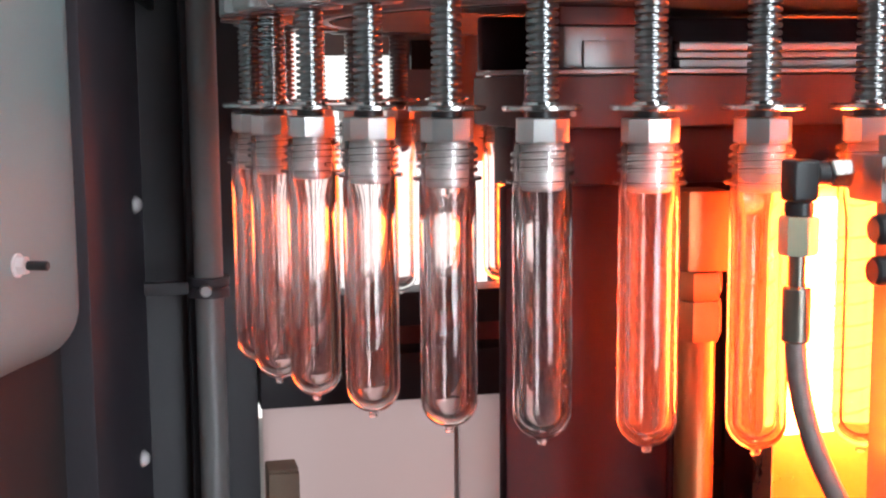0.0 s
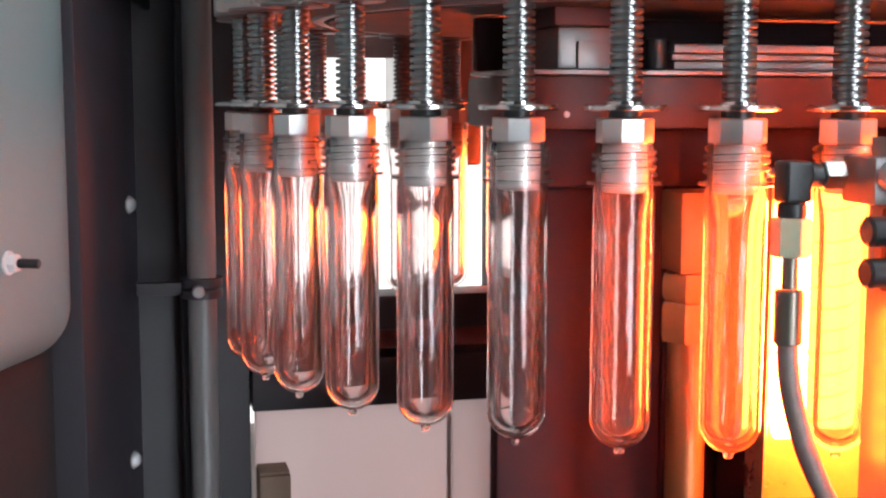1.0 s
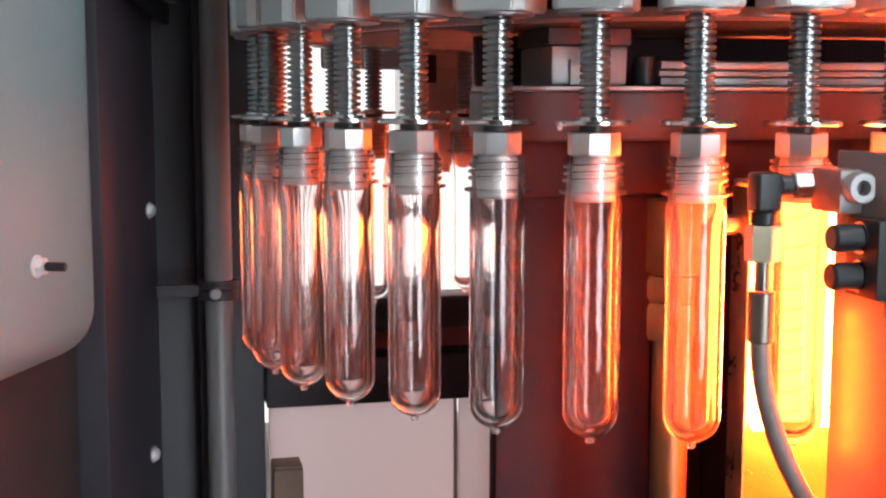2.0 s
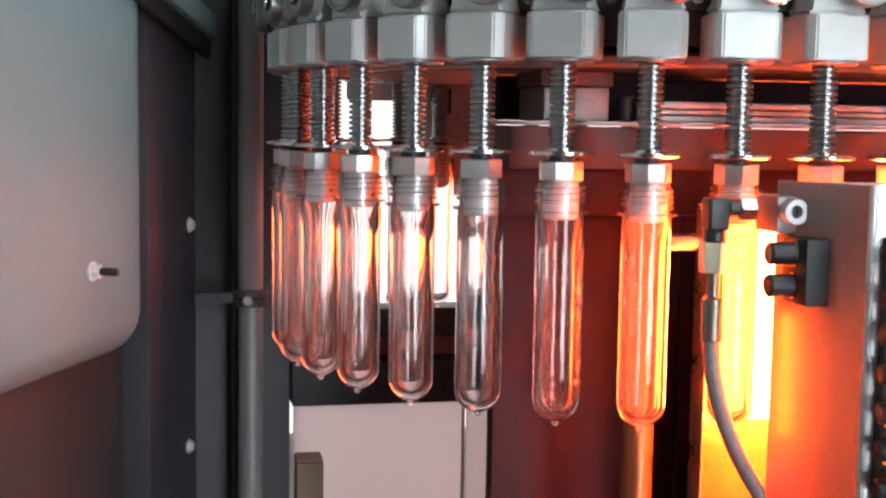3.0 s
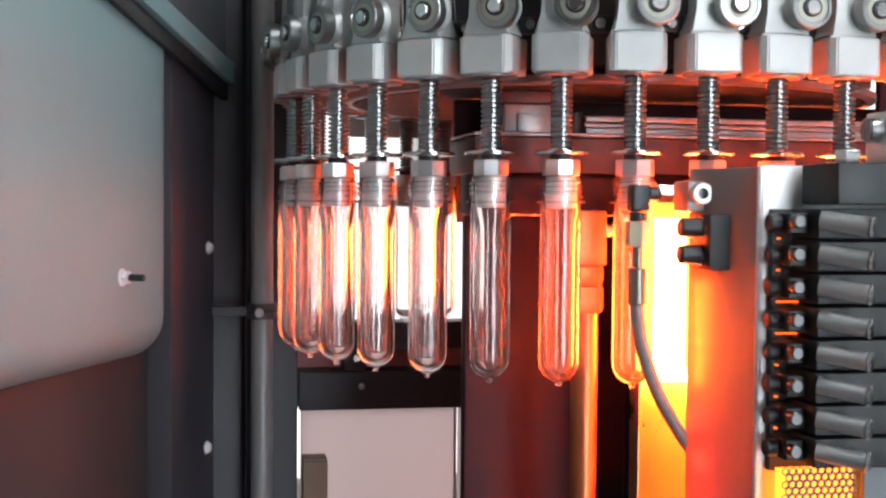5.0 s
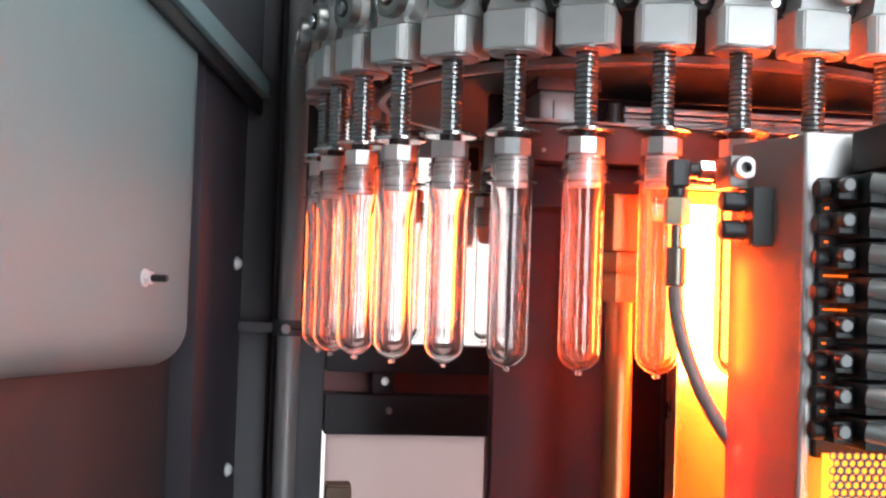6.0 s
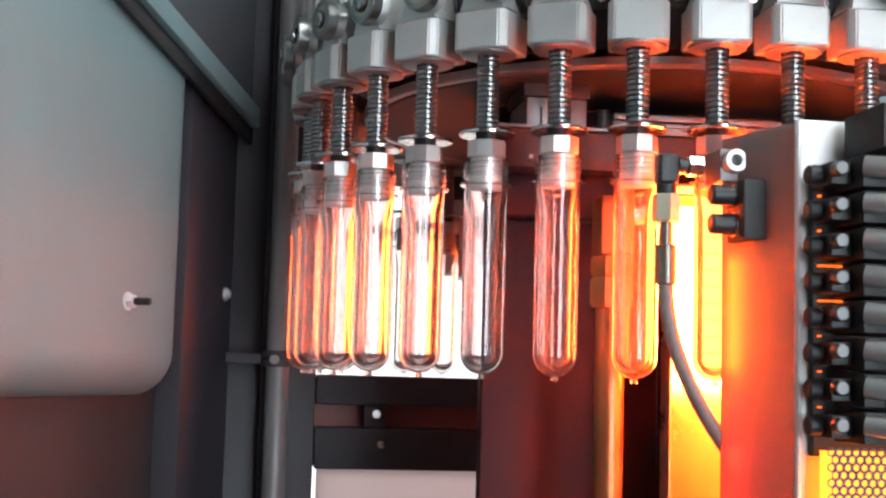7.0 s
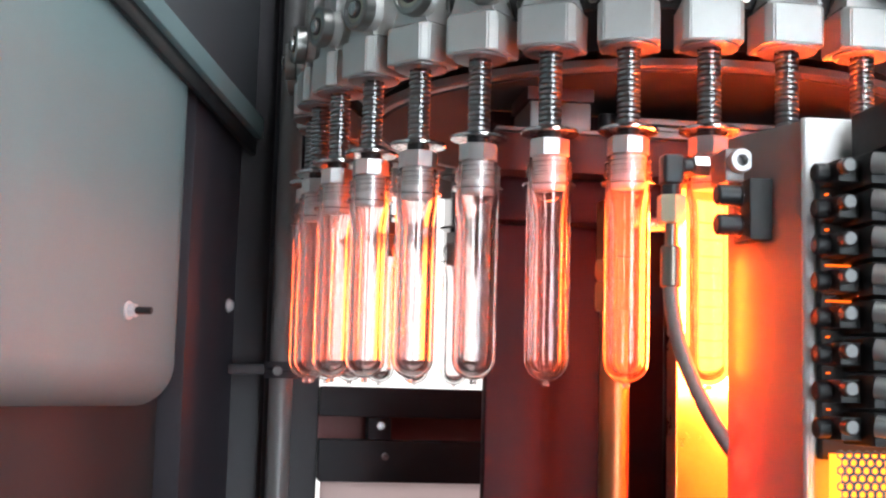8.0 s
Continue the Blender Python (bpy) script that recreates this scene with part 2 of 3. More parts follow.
def side_wall():
    """Local x runs along the wall into the depth, local -y is its face."""
    w = thing("wall_left", "grey sheet metal side wall of the machine", "wall", WALL, kind="structure")
    part("door_panel", box(B(), -1.0, 0.118, 0.0, 0.09, -0.150, 0.9, 0.040, 10), DOOR, w, "plain grey painted door panel")
    part("lower_panel", box(B(), -1.0, 0.118, 0.030, 0.06, -1.2, -0.100, 0.003), DOORDARK, w, "dark lower door panel")
    part("frame_strip", box(B(), 0.1195, 0.30, 0.006, 0.08, -1.2, 0.9, 0.003), STRIP, w, "dark painted frame strip")
    tilt = Matrix.Translation((0.045, 0, 0.163)) @ pose(0, 0, 0, 0, 13.5, 0)
    part("brace", box(B(), -0.34, 0.27, -0.008, -0.002, -0.009, 0.008, 0.002), BLACK, w, "black diagonal gasket", tilt)
    part("band", box(B(), -0.34, 0.275, -0.014, -0.001, 0.009, 0.030, 0.002), DOOR, w, "grey diagonal flange", tilt)
    part("upper_plate", box(B(), -0.34, 0.28, -0.006, -0.001, 0.031, 0.36, 0.002), FRAMEGREY, w, "dark grey upper plate", tilt)
    return w


side_wall()


def wall_screw(s, z, depth=0.006):
    sc = thing("wall_screw", "small bright domed screw in the dark strip", "screw", WALL @ pose(s, depth, z), "wall screws")
    dome = [(0.0062, 0), (0.0060, 0.002), (0.0045, 0.0042), (0.002, 0.0052), (0, 0.0054)]
    part("head", lathe(B(), dome, 16, pose(0, 0, 0, 90)), ZINC, sc)
    part("seat_ring", lathe(B(), [(0.0075, 0.0), (0.0075, 0.0006), (0, 0.0007)], 16, pose(0, 0, 0, 90)), ALU, sc)


wall_screw(0.212, -0.048)
wall_screw(0.208, -0.260)
wall_screw(0.205, 0.285, -0.006)

stop = thing("door_stop_bolt", "bright bolt with a black rubber tip on the grey door", "bolt", WALL @ pose(-0.002, 0, -0.068, 90))
part("washer", lathe(B(), [(0, 0), (0.008, 0), (0.008, 0.0015), (0, 0.0015)], 20), ZINC, stop)
part("nut", lathe(B(), [(0, 0.0016), (0.006, 0.0016), (0.0065, 0.003), (0.0065, 0.006), (0.006, 0.007), (0, 0.007)], 6), ZINC, stop)
part("tip", rod(B(), (0, 0, 0.0072), (0, 0, 0.022), 0.0032, 16, 0.0008), BLACK, stop, "black rubber tip")


# ---- the back frame ----
def back_frame():
    f = thing("back_frame", "dark painted steel frame at the back", "frame", kind="structure")
    part("post", box(B(), -0.305, -0.2505, 0.27, 0.30, -1.2, 0.6, 0.002), FRAME, f)
    part("post", box(B(), -0.40, -0.268, 0.3015, 0.325, -1.2, 0.6, 0.002), FRAME, f)
    part("rail", box(B(), -0.2495, 0.2, 0.26, 0.30, -0.1555, -0.126, 0.002), FRAME, f)
    part("rail", box(B(), -0.2495, 0.2, 0.26, 0.30, -0.2195, -0.1785, 0.002), FRAME, f)
    part("mullion", box(B(), -0.2014, -0.178, 0.262, 0.298, -0.178, -0.156, 0.002), FRAME, f)
    part("red_strip", box(B(), -0.2495, 0.2, 0.302, 0.306, -0.182, -0.152), REDPLATE, f, "dull red strip behind the slots")
    part("bolt", rod(B(), (-0.189, 0.261, -0.164), (-0.189, 0.256, -0.164), 0.005, 12, 0.001), STEEL, f)
    part("bolt", rod(B(), (-0.184, 0.259, -0.194), (-0.184, 0.255, -0.194), 0.004, 12, 0.001), STEEL, f)
    return f


back_frame()
pan = thing("white_panel", "pale opal plastic cover panel with a seam", "panel")
part("sheet", box(B(), -0.246, -0.075, 0.285, 0.29, -0.7, -0.2205, 0.001), WHITE, pan)
part("sheet", box(B(), -0.073, 0.2, 0.285, 0.29, -0.7, -0.2205, 0.001), WHITE, pan)
part("seam_strip", box(B(), -0.0785, -0.0755, 0.282, 0.2845, -0.7, -0.2215), SHEET, pan)
card = thing("cardboard_box", "small brown cardboard box beside the frame", "box")
part("carton", box(B(), -0.2455, -0.220, 0.25, 0.283, -0.7, -0.272, 0.001), CARD, card)
part("flap", box(B(), -0.2450, -0.2205, 0.252, 0.281, -0.2715, -0.2695), CARD, card)

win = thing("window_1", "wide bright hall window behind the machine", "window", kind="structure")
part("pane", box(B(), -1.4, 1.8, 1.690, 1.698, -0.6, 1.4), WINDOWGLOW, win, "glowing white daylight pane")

pp = thing("vertical_pipe", "grey steel pipe with a clamp coupling", "pipe")
part("tube", rod(B(), (-0.289, 0.25, -1.2), (-0.289, 0.25, 0.6), 0.0115, 24), DARKPIPE, pp)
part("coupling", lathe(B(), [(0.0118, -0.008), (0.0165, -0.008), (0.0165, -0.002), (0.015, 0), (0.0165, 0.002), (0.0165, 0.008), (0.0118, 0.008)], 24,
     pose(-0.289, 0.25, -0.112)), FRAME, pp, "dark clamp coupling")
part("clamp_bolt", rod(B(), (-0.293, 0.2345, -0.113), (-0.293, 0.228, -0.113), 0.005, 12, 0.001), DULL, pp)
part("clamp_arm", box(B(), -0.34, -0.3055, 0.245, 0.255, -0.117, -0.107, 0.001), FRAME, pp)

gm = thing("grey_actuator", "pale grey metal actuator housing behind the wheel", "actuator")
part("column", box(B(), -0.118, -0.043, 0.30, 0.36, -0.02, 0.3, 0.004), ALU, gm)
part("head", box(B(), -0.195, -0.063, 0.294, 0.299, 0.072, 0.115, 0.004), CAST, gm)
part("clamp", box(B(), -0.113, -0.093, 0.287, 0.2935, 0.06, 0.085, 0.002), BLACK, gm, "black clamp")

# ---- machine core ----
core = thing("machine_housing", "dark painted housing inside the wheel, heater red put into its colour", "housing")
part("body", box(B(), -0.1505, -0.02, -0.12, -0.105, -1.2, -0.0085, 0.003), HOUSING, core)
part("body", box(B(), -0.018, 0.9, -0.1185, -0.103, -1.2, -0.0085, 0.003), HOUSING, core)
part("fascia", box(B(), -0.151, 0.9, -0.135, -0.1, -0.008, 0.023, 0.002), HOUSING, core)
part("beam", box(B(), -0.152, 0.9, -0.158, -0.0605, 0.0235, 0.0505, 0.002), BEAM, core, "dull beam above the housing, heater red in its colour")
part("lip", box(B(), -0.153, 0.9, -0.161, -0.07, 0.051, 0.0535, 0.0008), DULL, core, "thin bright lip")
part("block", box(B(), -0.128, -0.084, -0.150, -0.09, 0.054, 0.0755, 0.002), DULL, core, "machined aluminium block")
part("block", box(B(), -0.118, -0.095, -0.153, -0.151, 0.054, 0.068, 0.0004), DULL, core)
part("block_cap", box(B(), -0.130, -0.082, -0.1505, -0.09, 0.076, 0.0855, 0.001), BEAM, core)
part("rail", box(B(), -0.0640, 0.9, -0.150, -0.11, 0.054, 0.0585, 0.001), DULL, core)
part("rail", box(B(), -0.0640, 0.9, -0.147, -0.11, 0.059, 0.0625, 0.001), DULL, core)
part("rail", box(B(), -0.0640, 0.9, -0.150, -0.11, 0.063, 0.0675, 0.001), DULL, core)
# Added dark covers that hide the bright window behind rails and disc.
part("gap_cover", box(B(), -0.150, 0.9, -0.072, -0.062, 0.054, 0.0845, 0.002), HOUSING, core)
part("gap_cover", box(B(), 0.206, 0.9, -0.100, -0.092, 0.068, 0.17, 0.002), HOUSING, core)
part("bolt", rod(B(), (-0.070, -0.14, 0.054), (-0.070, -0.14, 0.0705), 0.006, 16, 0.001), BLACK, core, "black cap bolt")
for rx in (-0.055, 0.018):
    part("rib", box(B(), rx, rx + 0.004, -0.1230, -0.1205, -1.2, -0.0085, 0.001), HOUSING, core)
part("screw", rod(B(), (-0.126, -0.159, 0.031), (-0.126, -0.160, 0.031), 0.0016, 10), DULL, core)

wheel = thing("chain_wheel", "large steel chain wheel carrying the spindles", "wheel", pose(0, 0.0084, 0))
part("disc", lathe(B(), [(0.03, 0.086), (0.219, 0.086), (0.221, 0.088), (0.221, 0.094), (0.219, 0.096), (0.03, 0.096)], 96, closed=True), DISC, wheel)
part("rim", lathe(B(), [(0.2225, 0.0865), (0.2285, 0.0865), (0.2305, 0.088), (0.2305, 0.093), (0.2225, 0.093)], 96, closed=True), DULL, wheel, "machined rim ring")
part("hub", lathe(B(), [(0, 0.07), (0.05, 0.07), (0.055, 0.075), (0.055, 0.20), (0, 0.20)], 40), HOUSING, wheel)
part("drum", lathe(B(), [(0.20, 0.1), (0.226, 0.1), (0.226, 0.40), (0.20, 0.40)], 64, None, True), BLACK, wheel, "dark drum")
part("upper_disc", lathe(B(), [(0.06, 0.150), (0.190, 0.150), (0.195, 0.153), (0.195, 0.160), (0.06, 0.160)], 96, closed=True), HOUSING, wheel)

# ---- heater bank ----
fit_pipe = thing("supply_pipe", "vertical supply pipe with hex fittings, heater orange in its colour", "pipe", pose(-0.0840, -0.218, 0))
part("tube", rod(B(), (0, 0, -1.2), (0, 0, -0.076), 0.0095, 24), PIPE, fit_pipe)
part("union_nut", lathe(B(), [(0, -0.076), (0.0125, -0.076), (0.0135, -0.073), (0.0135, -0.060), (0.0125, -0.057), (0, -0.057)], 6), PIPE, fit_pipe)
part("union_nut", lathe(B(), [(0, -0.0565), (0.012, -0.0565), (0.0135, -0.053), (0.0135, -0.046), (0.0125, -0.043), (0, -0.043)], 6), PIPE, fit_pipe)
part("manifold", box(B(), -0.010, 0.012, -0.012, 0.012, -0.0425, -0.004, 0.002), PIPE, fit_pipe)
part("branch", rod(B(), (0.0125, 0.004, -0.018), (0.040, 0.004, -0.018), 0.006, 16), STEEL, fit_pipe)


def inner_heater():
    h = thing("inner_heater", "glowing infrared heater bank behind the preform lane", "heater")
    part("reflector", box(B(), -0.044, 0.8, -0.206, -0.203, -1.2, 0.002, 0.001), REFLECTOR, h, "gold heat reflector")
    # Added strip, keeps lamp light off the left wall.
    part("side_light_stop", box(B(), -0.046, -0.0445, -0.2255, -0.2065, -1.2, 0.002, 0.0004), REFLECTOR, h)
    # Added cover, blocks lamp light going up to the wheel disc.
    part("top_light_stop", box(B(), -0.044, 0.8, -0.2350, -0.2030, 0.003, 0.005, 0.0005), SHEET, h, "steel strip added over the lamps, keeps light off the disc")
    first = None
    for i in range(11):
        z = -0.014 - i * 0.0106
        m = pose(0, -0.2275, z)
        if first is None:
            first = part("heater_lamp", rod(B(), (-0.041, 0, 0), (0.7, 0, 0), 0.0048, 12), LAMP, h, "glowing quartz lamp", m)
        else:
            again(first, m)
    return h


inner_heater()


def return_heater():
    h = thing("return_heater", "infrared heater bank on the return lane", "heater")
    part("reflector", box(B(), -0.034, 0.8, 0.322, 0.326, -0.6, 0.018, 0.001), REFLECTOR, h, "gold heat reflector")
    # Added strip that stops the return lamps reddening the door.
    part("side_light_stop", box(B(), -0.036, -0.0345, 0.3035, 0.326, -0.6, 0.018, 0.0004), HOUSING, h)
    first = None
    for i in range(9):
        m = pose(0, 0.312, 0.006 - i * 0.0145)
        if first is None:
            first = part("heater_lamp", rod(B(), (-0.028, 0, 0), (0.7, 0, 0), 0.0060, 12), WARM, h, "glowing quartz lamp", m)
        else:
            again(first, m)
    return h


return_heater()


def outer_heater():
    h = thing("outer_heater", "steel heater housing in front of the preform lane", "heater")
    m = Matrix.Translation((-0.038, -0.295, 0)) @ pose(0, 0, 0, 0, 0, math.degrees(math.atan2(-0.061, 0.0205)))
    w = math.hypot(0.061, 0.0205)
    part("end_plate", box(B(), 0, w, 0, 0.002, -1.2, 0.0235, 0.0008), BACKLIT, h, "grey end plate with orange light let through from behind", m)
    part("front_plate", box(B(), -0.0165, 0.8, -0.3590, -0.3560, -1.2, 0.0245, 0.001), SHEET, h, "bright folded steel front plate")
    part("corner_fold", rod(B(), (-0.0170, -0.3570, -1.2), (-0.0170, -0.3570, 0.0240), 0.0022, 12), SHEET, h)
    part("roof_plate", box(B(), -0.0150, 0.8, -0.3555, -0.297, 0.0205, 0.0225, 0.0005), SHEET, h)
    part("back_plate", box(B(), -0.0335, 0.8, -0.2935, -0.2910, -1.2, 0.022, 0.001), SHEET, h)
    # Unseen baffle, added to keep the plate's top grey.
    part("baffle", box(B(), -0.0125, 0.30, -0.354, -0.2945, -0.046, -0.044, 0.0005), SHEET, h)
    # Short lamp stubs added behind the end plate for its yellow edge.
    first = None
    for i in range(6):
        mm = pose(0, -0.3035, -0.053 - i * 0.0115)
        if first is None:
            first = part("heater_lamp", rod(B(), (-0.0310, 0, 0), (-0.020, 0, 0), 0.0030, 12), PLATE_FILL, h, "glowing quartz lamp", mm)
        else:
            again(first, mm)
    # Weaker stubs added to redden the plate lower down.
    low = None
    for i in range(6):
        mm = pose(0, -0.3035, -0.135 - i * 0.03)
        if low is None:
            low = part("heater_lamp", rod(B(), (-0.0300, 0, 0), (-0.014, 0, 0), 0.0030, 12), LOW_FILL, h, "red rod added to light the end plate", mm)
        else:
            again(low, mm)
    return h


outer_heater()

# ---- bracket and hose ----
br = thing("bolt_bracket", "dark steel bracket with two black cap bolts", "bracket", pose(0.0105, 0.013, 0.0035))
part("bracket_block", box(B(), -0.049, -0.033, -0.345, -0.318, -0.044, -0.009, 0.0015), CERAMIC, br)
for z in (-0.0175, -0.0345):
    part("cap_bolt", rod(B(), (-0.0495, -0.331, z), (-0.064, -0.331, z), 0.0062, 20, 0.0012), BLACK, br, "black knurled cap bolt")
    part("bolt_ring", rod(B(), (-0.0492, -0.331, z), (-0.0502, -0.331, z), 0.0072, 20), STEEL, br)
part("clamp_body", box(B(), -0.055, -0.040, -0.322, -0.296, -0.008, 0.012, 0.002), DULL, br, "grey clamp body")
part("ring_bolt", lathe(B(), [(0.0035, 0), (0.0035, 0.006), (0.0065, 0.006), (0.0072, 0.005), (0.0072, 0), (0.0035, 0)], 24, pose(-0.047, -0.3225, 0.004, 90)), ALU, br, "bright socket bolt")

hose = thing("braided_hose", "braided hose with a brass nut and black elbow", "hose", pose(-0.0700, -0.288, 0.0042))
part("elbow", box(B(), -0.0062, 0.0062, -0.0062, 0.0062, -0.0085, 0.0092, 0.0018, 3), BLACK, hose, "glossy black square elbow fitting")
part("elbow_collar", rod(B(), (0, 0, -0.0148), (0, 0, -0.0087), 0.0062, 12, 0.0006), BLACK, hose)
part("elbow_arm", rod(B(), (0.0064, 0, 0.0030), (0.0125, 0, 0.0030), 0.0052, 16, 0.0006), BLACK, hose)
part("hex_adapter", rod(B(), (0.0127, 0, 0.0030), (0.0225, 0, 0.0030), 0.0066, 6, 0.0006), STEEL, hose, "bright hex adapter")
part("brass_nut", lathe(B(), [(0, -0.0315), (0.0078, -0.0315), (0.0085, -0.030), (0.0085, -0.0165), (0.0078, -0.015), (0, -0.015)], 6, pose(0, 0, 0, 0, 0, 30)), BRASS, hose, "pale brass hex nut")
part("neck", rod(B(), (0, 0, -0.045), (0, 0, -0.0318), 0.0035, 14), COLLAR, hose)
part("ferrule", rod(B(), (0, 0, -0.0695), (0, 0, -0.0452), 0.0062, 18, 0.001), COLLAR, hose, "crimped ferrule")
pts = []
for i in range(40):
    u = i / 39
    d = 0.23 * u
    pts.append((3.25 * min(d, 0.12) ** 1.9 + 0.75 * max(0.0, d - 0.12), -0.01 * u, -0.0697 - d))
part("tube", sweep(B(), pts, 0.0047, 14), BRAID, hose, "grey braided sleeve")


# ---- lamp holders ----
def lamp_holder():
    h = thing("lamp_holder", "black ceramic lamp holder with a steel terminal rod", "lamp holder", group="stacked lamp holders")
    part("body", box(B(), 0.0105, 0.09, -0.036, 0.0, -0.0085, 0.0085, 0.0015), CERAMIC, h)
    part("clip", box(B(), -0.0015, 0.0100, -0.024, 0.0, -0.006, 0.006, 0.001), CERAMIC, h)
    part("end_bolt", rod(B(), (-0.002, -0.012, 0), (-0.010, -0.012, 0), 0.0052, 16, 0.001), BLACK, h, "black cap bolt")
    part("collar", rod(B(), (0.0, -0.026, 0.001), (0.0, -0.034, 0.001), 0.004, 14, 0.0008), SHAFT, h, "small dark steel collar")
    part("terminal_rod", rod(B(), (0.0115, -0.0365, 0.0020), (0.0320, -0.0545, -0.0015), 0.0055, 16), BRUSHED, h)
    part("terminal_cap", rod(B(), (0.0322, -0.0547, -0.0015), (0.0340, -0.0563, -0.0018), 0.0066, 20, 0.0012), STEEL, h, "bright round end cap")
    return h


first_holder = lamp_holder()
first_holder.matrix_basis = pose(-0.012, -0.3665, -0.0100)
for i in range(1, 8):
    copy_thing(first_holder, pose(-0.012, -0.3665, -0.0100 - 0.01905 * i))

top_block = thing("clamp_block", "black steel clamp block with a hex bolt on top", "block", pose(-0.0065, -0.011, 0.001))
part("body", box(B(), 0.012, 0.12, -0.40, -0.354, 0.0, 0.024, 0.002), CERAMIC, top_block)
part("hex_bolt", lathe(B(), [(0, 0.0245), (0.0075, 0.0245), (0.008, 0.026), (0.008, 0.031), (0.0075, 0.032), (0, 0.032)], 6, pose(0.03, -0.376, 0)), STEEL, top_block)
part("washer", lathe(B(), [(0, 0.0242), (0.011, 0.0242), (0.011, 0.0244), (0, 0.0244)], 20, pose(0.03, -0.376, 0)), STEEL, top_block)
part("post", box(B(), 0.05, 0.12, -0.395, -0.36, 0.0245, 0.055, 0.002), SHEET, top_block)
part("roller", rod(B(), (0.049, -0.378, 0.044), (0.040, -0.378, 0.044), 0.0075, 20, 0.001), STEEL, top_block)


def perforated_grid():
    g = thing("perforated_guard", "perforated honeycomb steel guard over an emitting panel", "guard")
    bm = B()
    s, r = 0.0046, 0.0018
    for j in range(48):
        for i in range(14):
            x = -0.0115 + i * s + (s / 2 if j % 2 else 0)
            z = -0.1565 - j * s * 0.866
            if x > 0.034:
                continue
            outer, inner, back = [], [], []
            for k in range(6):
                a = math.pi / 6 + k * math.pi / 3
                ro = s / math.sqrt(3)
                outer.append(bm.verts.new((x + ro * math.cos(a), 0, z + ro * math.sin(a))))
                inner.append(bm.verts.new((x + r * math.cos(a), 0, z + r * math.sin(a))))
                back.append(bm.verts.new((x + r * math.cos(a), 0.001, z + r * math.sin(a))))
            for k in range(6):
                n = (k + 1) % 6
                bm.faces.new((outer[k], outer[n], inner[n], inner[k]))
                bm.faces.new((inner[k], inner[n], back[n], back[k]))
    part("mesh_sheet", bm, FRAMEGREY, g, "", pose(0, -0.386, 0))
    part("side_frame", box(B(), 0.038, 0.12, -0.387, -0.383, -1.0, -0.155, 0.001), FRAMEGREY, g)
    # Added emitting sheet, gives the guard holes their orange light.
    part("guard_glow_panel", box(B(), -0.0125, 0.037, -0.376, -0.374, -0.6, -0.1565), GUARDGLOW, g, "emitting panel in place of the heat behind the guard")
    return g


perforated_grid()
mount = thing("holder_mount", "black mounting plate behind the lamp holders", "plate")
part("plate", box(B(), -0.0125, 0.14, -0.3662, -0.3595, -0.160, -0.002, 0.0005), CERAMIC, mount)
# Emitting bars stand in for heater light leaking between the holders.
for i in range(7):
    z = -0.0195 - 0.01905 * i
    part("leak_glow_bar", box(B(), -0.0105, 0.003 if i in (2, 3) else -0.0090, -0.3690, -0.3664, z - 0.0005, z + 0.0005), SLOTGLOW, mount, "emitting sliver in place of leaking heat light")
part("edge_strip", box(B(), 0.045, 0.14, -0.3680, -0.3664, -0.158, -0.003, 0.0004), BLACK, mount)

# ---- chain: carriers and preforms ----
RADIUS, TURN, PITCH = 0.2725, 10.463, 0.04976
LANE, CENTRE = -0.2641, 0.0084   # the straight lane, the middle of the wheel
HALF = 180 / TURN


def on_chain(k):
    """Pose of the carrier k pitches along the chain: straight lane, half turn, straight return."""
    if k > 0:
        return pose(k * PITCH, LANE, 0)
    if k > -HALF:
        a = radians(k * TURN)
        return pose(RADIUS * math.sin(a), CENTRE - RADIUS * math.cos(a), 0, 0, 0, k * TURN)
    return pose((-k - HALF) * PITCH, CENTRE + RADIUS, 0, 0, 0, -180)


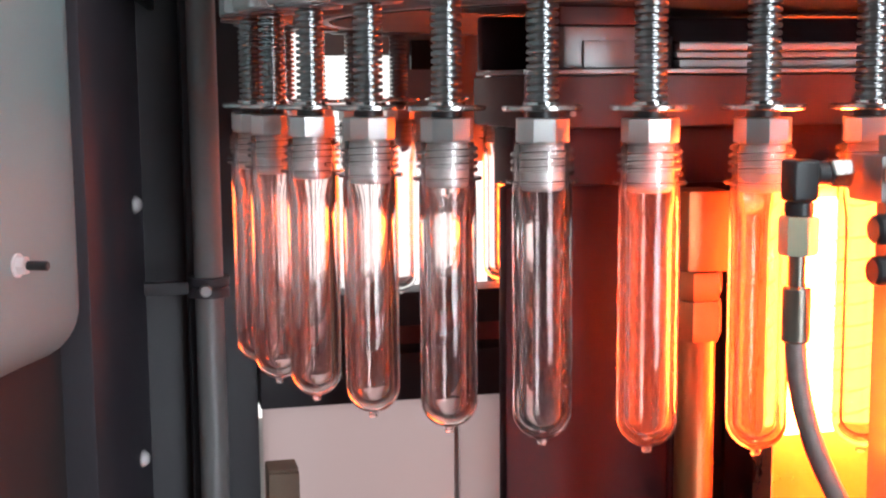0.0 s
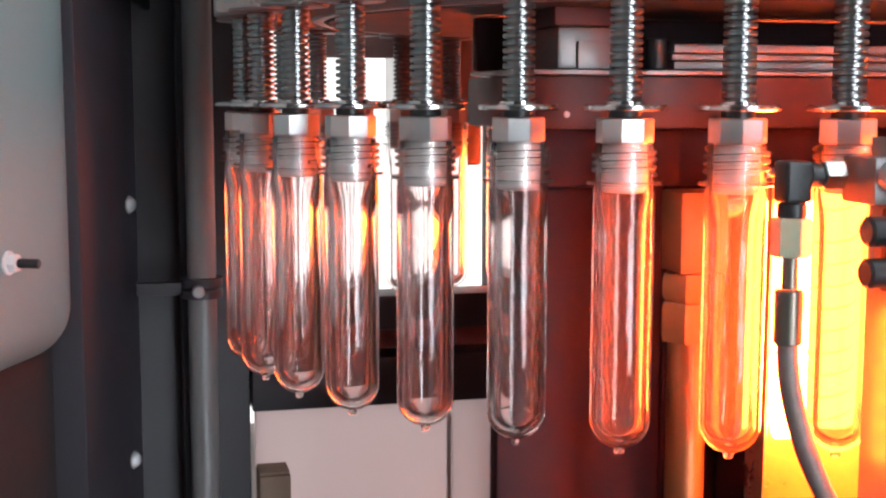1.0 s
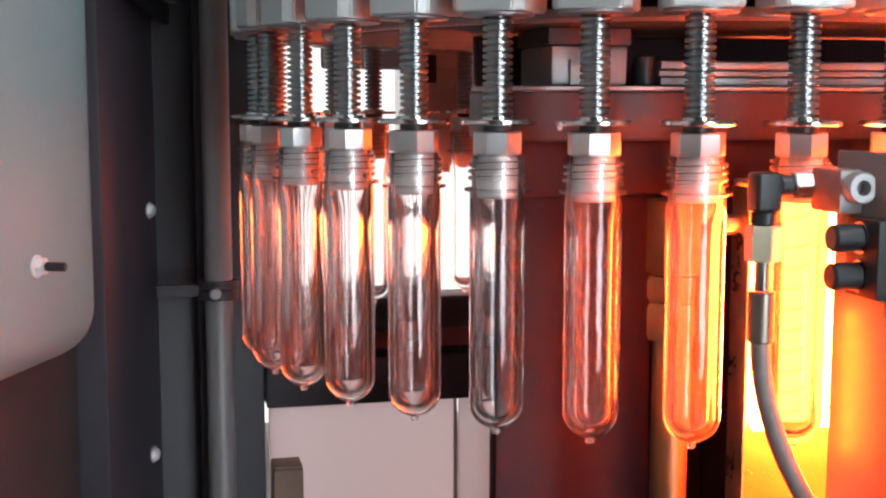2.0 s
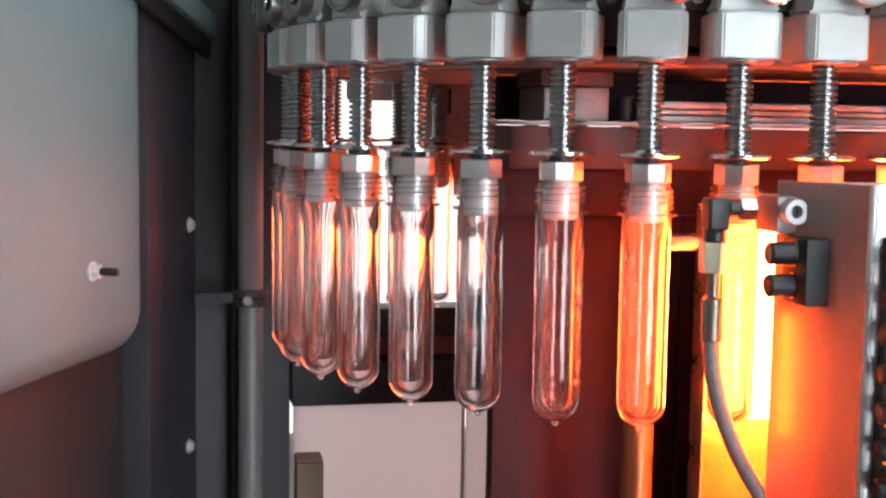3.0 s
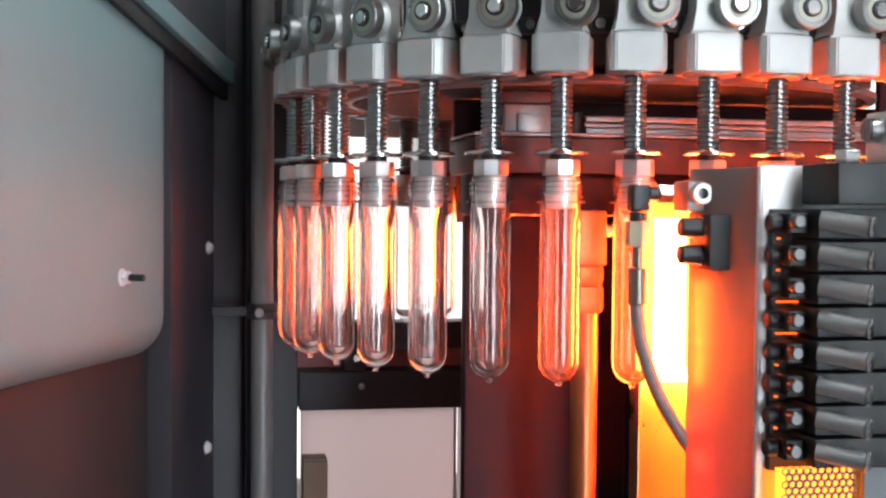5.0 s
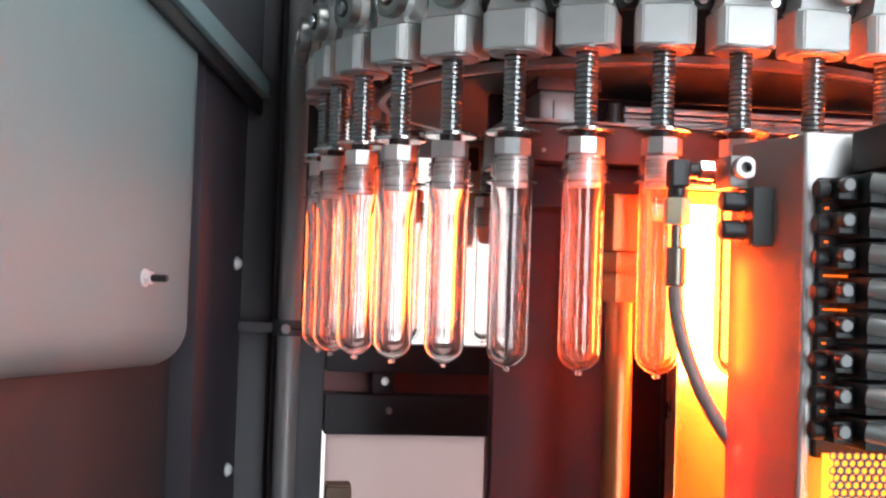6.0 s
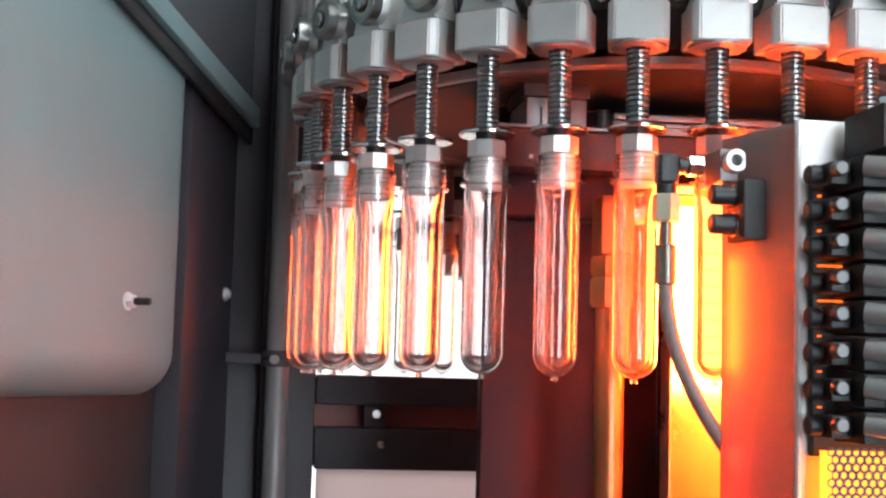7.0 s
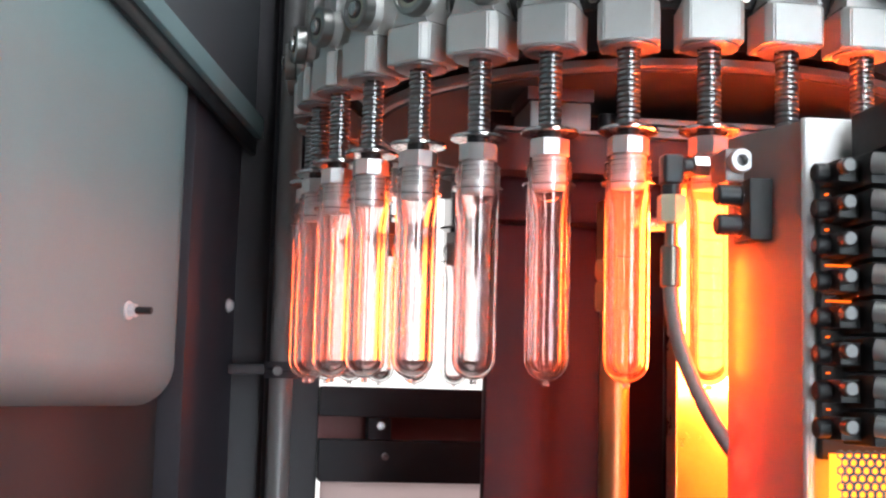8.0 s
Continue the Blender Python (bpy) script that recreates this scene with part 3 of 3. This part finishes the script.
def carrier():
    c = thing("preform_carrier", "grey cast chain carrier with spring-loaded steel spindle", "carrier", group="chain carriers")
    bm = B()
    plan = [(-0.0150, -0.0175), (0.0150, -0.0175), (0.0192, -0.0125), (0.0192, 0.018), (-0.0192, 0.018), (-0.0192, -0.0125)]
    low = [bm.verts.new((x, y, 0.089)) for x, y in plan]
    high = [bm.verts.new((x, y, 0.1145)) for x, y in plan]
    bm.faces.new(low)
    bm.faces.new(high)
    for i in range(6):
        bm.faces.new((low[i], low[(i + 1) % 6], high[(i + 1) % 6], high[i]))
    bmesh.ops.bevel(bm, geom=bm.edges[:], offset=0.0009, segments=2, affect="EDGES")
    part("carrier_block", bm, CAST, c, "grey cast block")
    bm = B()
    prof = [(-0.0185, 0.1148), (0.0185, 0.1148), (0.0112, 0.129), (0.0105, 0.21), (-0.0115, 0.21), (-0.0115, 0.129)]
    front = [bm.verts.new((x, -0.0125 if z < 0.12 else -0.0105, z)) for x, z in prof]
    rear = [bm.verts.new((x, 0.014, z)) for x, z in prof]
    bm.faces.new(front)
    bm.faces.new(rear[::-1])
    for i in range(6):
        bm.faces.new((front[i], rear[i], rear[(i + 1) % 6], front[(i + 1) % 6]))
    bmesh.ops.bevel(bm, geom=bm.edges[:], offset=0.0018, segments=2, affect="EDGES")
    part("arm", bm, CAST, c, "tapered cast arm")
    for i in range(5):
        part("embossed_bar", box(B(), -0.0082, -0.0036 + (0.0008 if i % 2 else 0), -0.0114, -0.0100, 0.150 + i * 0.0056, 0.1538 + i * 0.0056, 0.0004), CAST, c)
    part("embossed_line", box(B(), -0.0016, -0.0009, -0.0112, -0.0100, 0.149, 0.179), CAST, c)
    part("link_bolt", rod(B(), (0.0248, 0.014, 0.124), (0.0248, 0.008, 0.124), 0.0035, 12, 0.0006), STEEL, c)
    part("link_plate", box(B(), -0.030, 0.030, 0.0145, 0.0185, 0.118, 0.130, 0.002), BLACK, c, "dark chain link plate")
    r = pose(0.0118, -0.0105, 0.1325, 90) @ Matrix.Diagonal((1.1, 1.1, 1.0, 1.0))
    boss = part("roller_boss", lathe(B(), [(0.0125, 0), (0.0105, 0.006), (0, 0.006)], 24, r), CAST, c)
    ob = part("roller", lathe(B(), [(0.0088, 0.0065), (0.0125, 0.0065), (0.0132, 0.0075), (0.0132, 0.0145), (0.0125, 0.0155), (0.0108, 0.0155), (0.0104, 0.0148), (0.0088, 0.0148)], 32, r, True), BEARING, c, "steel roller bearing")
    part("bearing_shield", lathe(B(), [(0.0062, 0.0146), (0.0103, 0.0146), (0.0103, 0.0142), (0.0062, 0.0142)], 28, r, True), SHIELD, ob)
    part("snap_ring", lathe(B(), [(0.0048, 0.0146), (0.0060, 0.0146), (0.0060, 0.0162), (0.0048, 0.0162)], 20, r, True), BLACK, ob)
    part("pin", lathe(B(), [(0, 0.006), (0.0046, 0.006), (0.0046, 0.0172), (0.004, 0.018), (0, 0.018)], 20, r), STEEL, ob, "bright pin end")
    part("top_flange", lathe(B(), [(0.0076, 0.0868), (0.0172, 0.0868), (0.0182, 0.0874), (0.0182, 0.0886), (0.0076, 0.0886)], 32, None, True), DULL, c)
    part("shaft", rod(B(), (0, 0, 0.029), (0, 0, 0.0885), 0.0046, 16), SHAFT, c)
    coil = [(0.0048, 0.0380)]
    for i in range(14):
        z = 0.0382 + i * 0.0034
        coil += [(0.0053, z), (0.0053, z + 0.0008), (0.0069, z + 0.0010), (0.0074, z + 0.0014), (0.0075, z + 0.0022), (0.0074, z + 0.0029), (0.0069, z + 0.0033)]
    coil.append((0.0048, 0.0862))
    part("spring", lathe(B(), coil, 28), SPRING, c, "tightly coiled steel spring")
    part("washer", lathe(B(), [(0.0048, 0.0337), (0.0180, 0.0337), (0.0188, 0.0343), (0.0188, 0.0358), (0.0182, 0.0364), (0.0090, 0.0364), (0.0090, 0.0378), (0.0048, 0.0378)], 36, None, True), STEEL, c, "bright flat washer")
    part("groove_ring", rod(B(), (0, 0, 0.0307), (0, 0, 0.0336), 0.0075, 20), BLACK, c)
    part("mandrel_head", lathe(B(), [(0, 0.0195), (0.0128, 0.0195), (0.0130, 0.020), (0.0130, 0.0300), (0.0121, 0.0305), (0, 0.0305)], 8), BRUSHED, c, "bright steel mandrel head")
    mp = [(0, -0.003), (0.0095, -0.003), (0.0103, -0.002)]
    for i in range(5):
        z = -0.001 + i * 0.0038
        mp += [(0.0105, z), (0.0105, z + 0.0028), (0.0099, z + 0.003), (0.0099, z + 0.0036)]
    mp += [(0.0105, 0.0192), (0, 0.0192)]
    part("mandrel", lathe(B(), mp, 28), BRUSHED, c, "ribbed steel mandrel")
    return c


def preform():
    p = thing("preform", "clear plastic bottle preform on a steel mandrel", "preform", group="preforms on the chain")
    prof = [(0.0110, 0.0188), (0.0126, 0.0188), (0.0130, 0.0184), (0.0130, 0.0032), (0.0137, 0.0), (0.0140, -0.004), (0.0141, -0.02), (0.0140, -0.108)]
    for i in range(1, 9):
        a = i * math.pi / 2 / 8
        prof.append((0.0140 * math.cos(a), -0.108 - 0.0140 * math.sin(a) * 0.98))
    prof[-1] = (0.0, -0.1217)
    inner = [(0.0, -0.1160)]
    for i in range(7, 0, -1):
        a = i * math.pi / 2 / 8
        inner.append((0.0086 * math.cos(a), -0.108 - 0.0080 * math.sin(a)))
    inner += [(0.0086, -0.108), (0.0087, -0.022), (0.0092, -0.014), (0.0108, -0.005), (0.0110, 0.003)]
    b = part("body", lathe(B(), prof + inner, 40, None, True), PET, p, "clear thick-walled tube", angle=60)
    pts = []
    for i in range(97):
        a = 2 * math.pi * i / 28
        pts.append((0.0138 * math.cos(a), 0.0138 * math.sin(a), 0.0052 + 0.0115 * i / 96))
    t = part("thread", sweep(B(), pts, 0.0012, 8), PET, p, "screw thread", angle=80)
    s = part("support_ring", lathe(B(), [(0.01325, 0.0006), (0.0164, 0.0006), (0.0169, 0.0010), (0.0169, 0.0018), (0.0164, 0.0022), (0.01325, 0.0022)], 40, None, True), PET, p)
    g = part("gate_nub", rod(B(), (0, 0, -0.1246), (0, 0, -0.1218), 0.0023, 12, 0.0006), PETNUB, p, "frosted moulding nub")
    for o in (b, t, s, g):
        o.visible_shadow = False
    return p


FIRST, LAST = -18, 18
carrier_one, preform_one = carrier(), preform()
chain = [(FIRST, carrier_one, preform_one)]
for i in range(FIRST + 1, LAST):
    chain.append((i, copy_thing(carrier_one, Matrix()), copy_thing(preform_one, Matrix())))


def motions():
    for i, c, p in chain:
        rows = []
        for n in range(33):
            t = n * 0.25
            rows.append((t, on_chain(i + 0.57 - 1.1655 * t)))
        walk(c, rows)
        walk(p, rows)


motions()
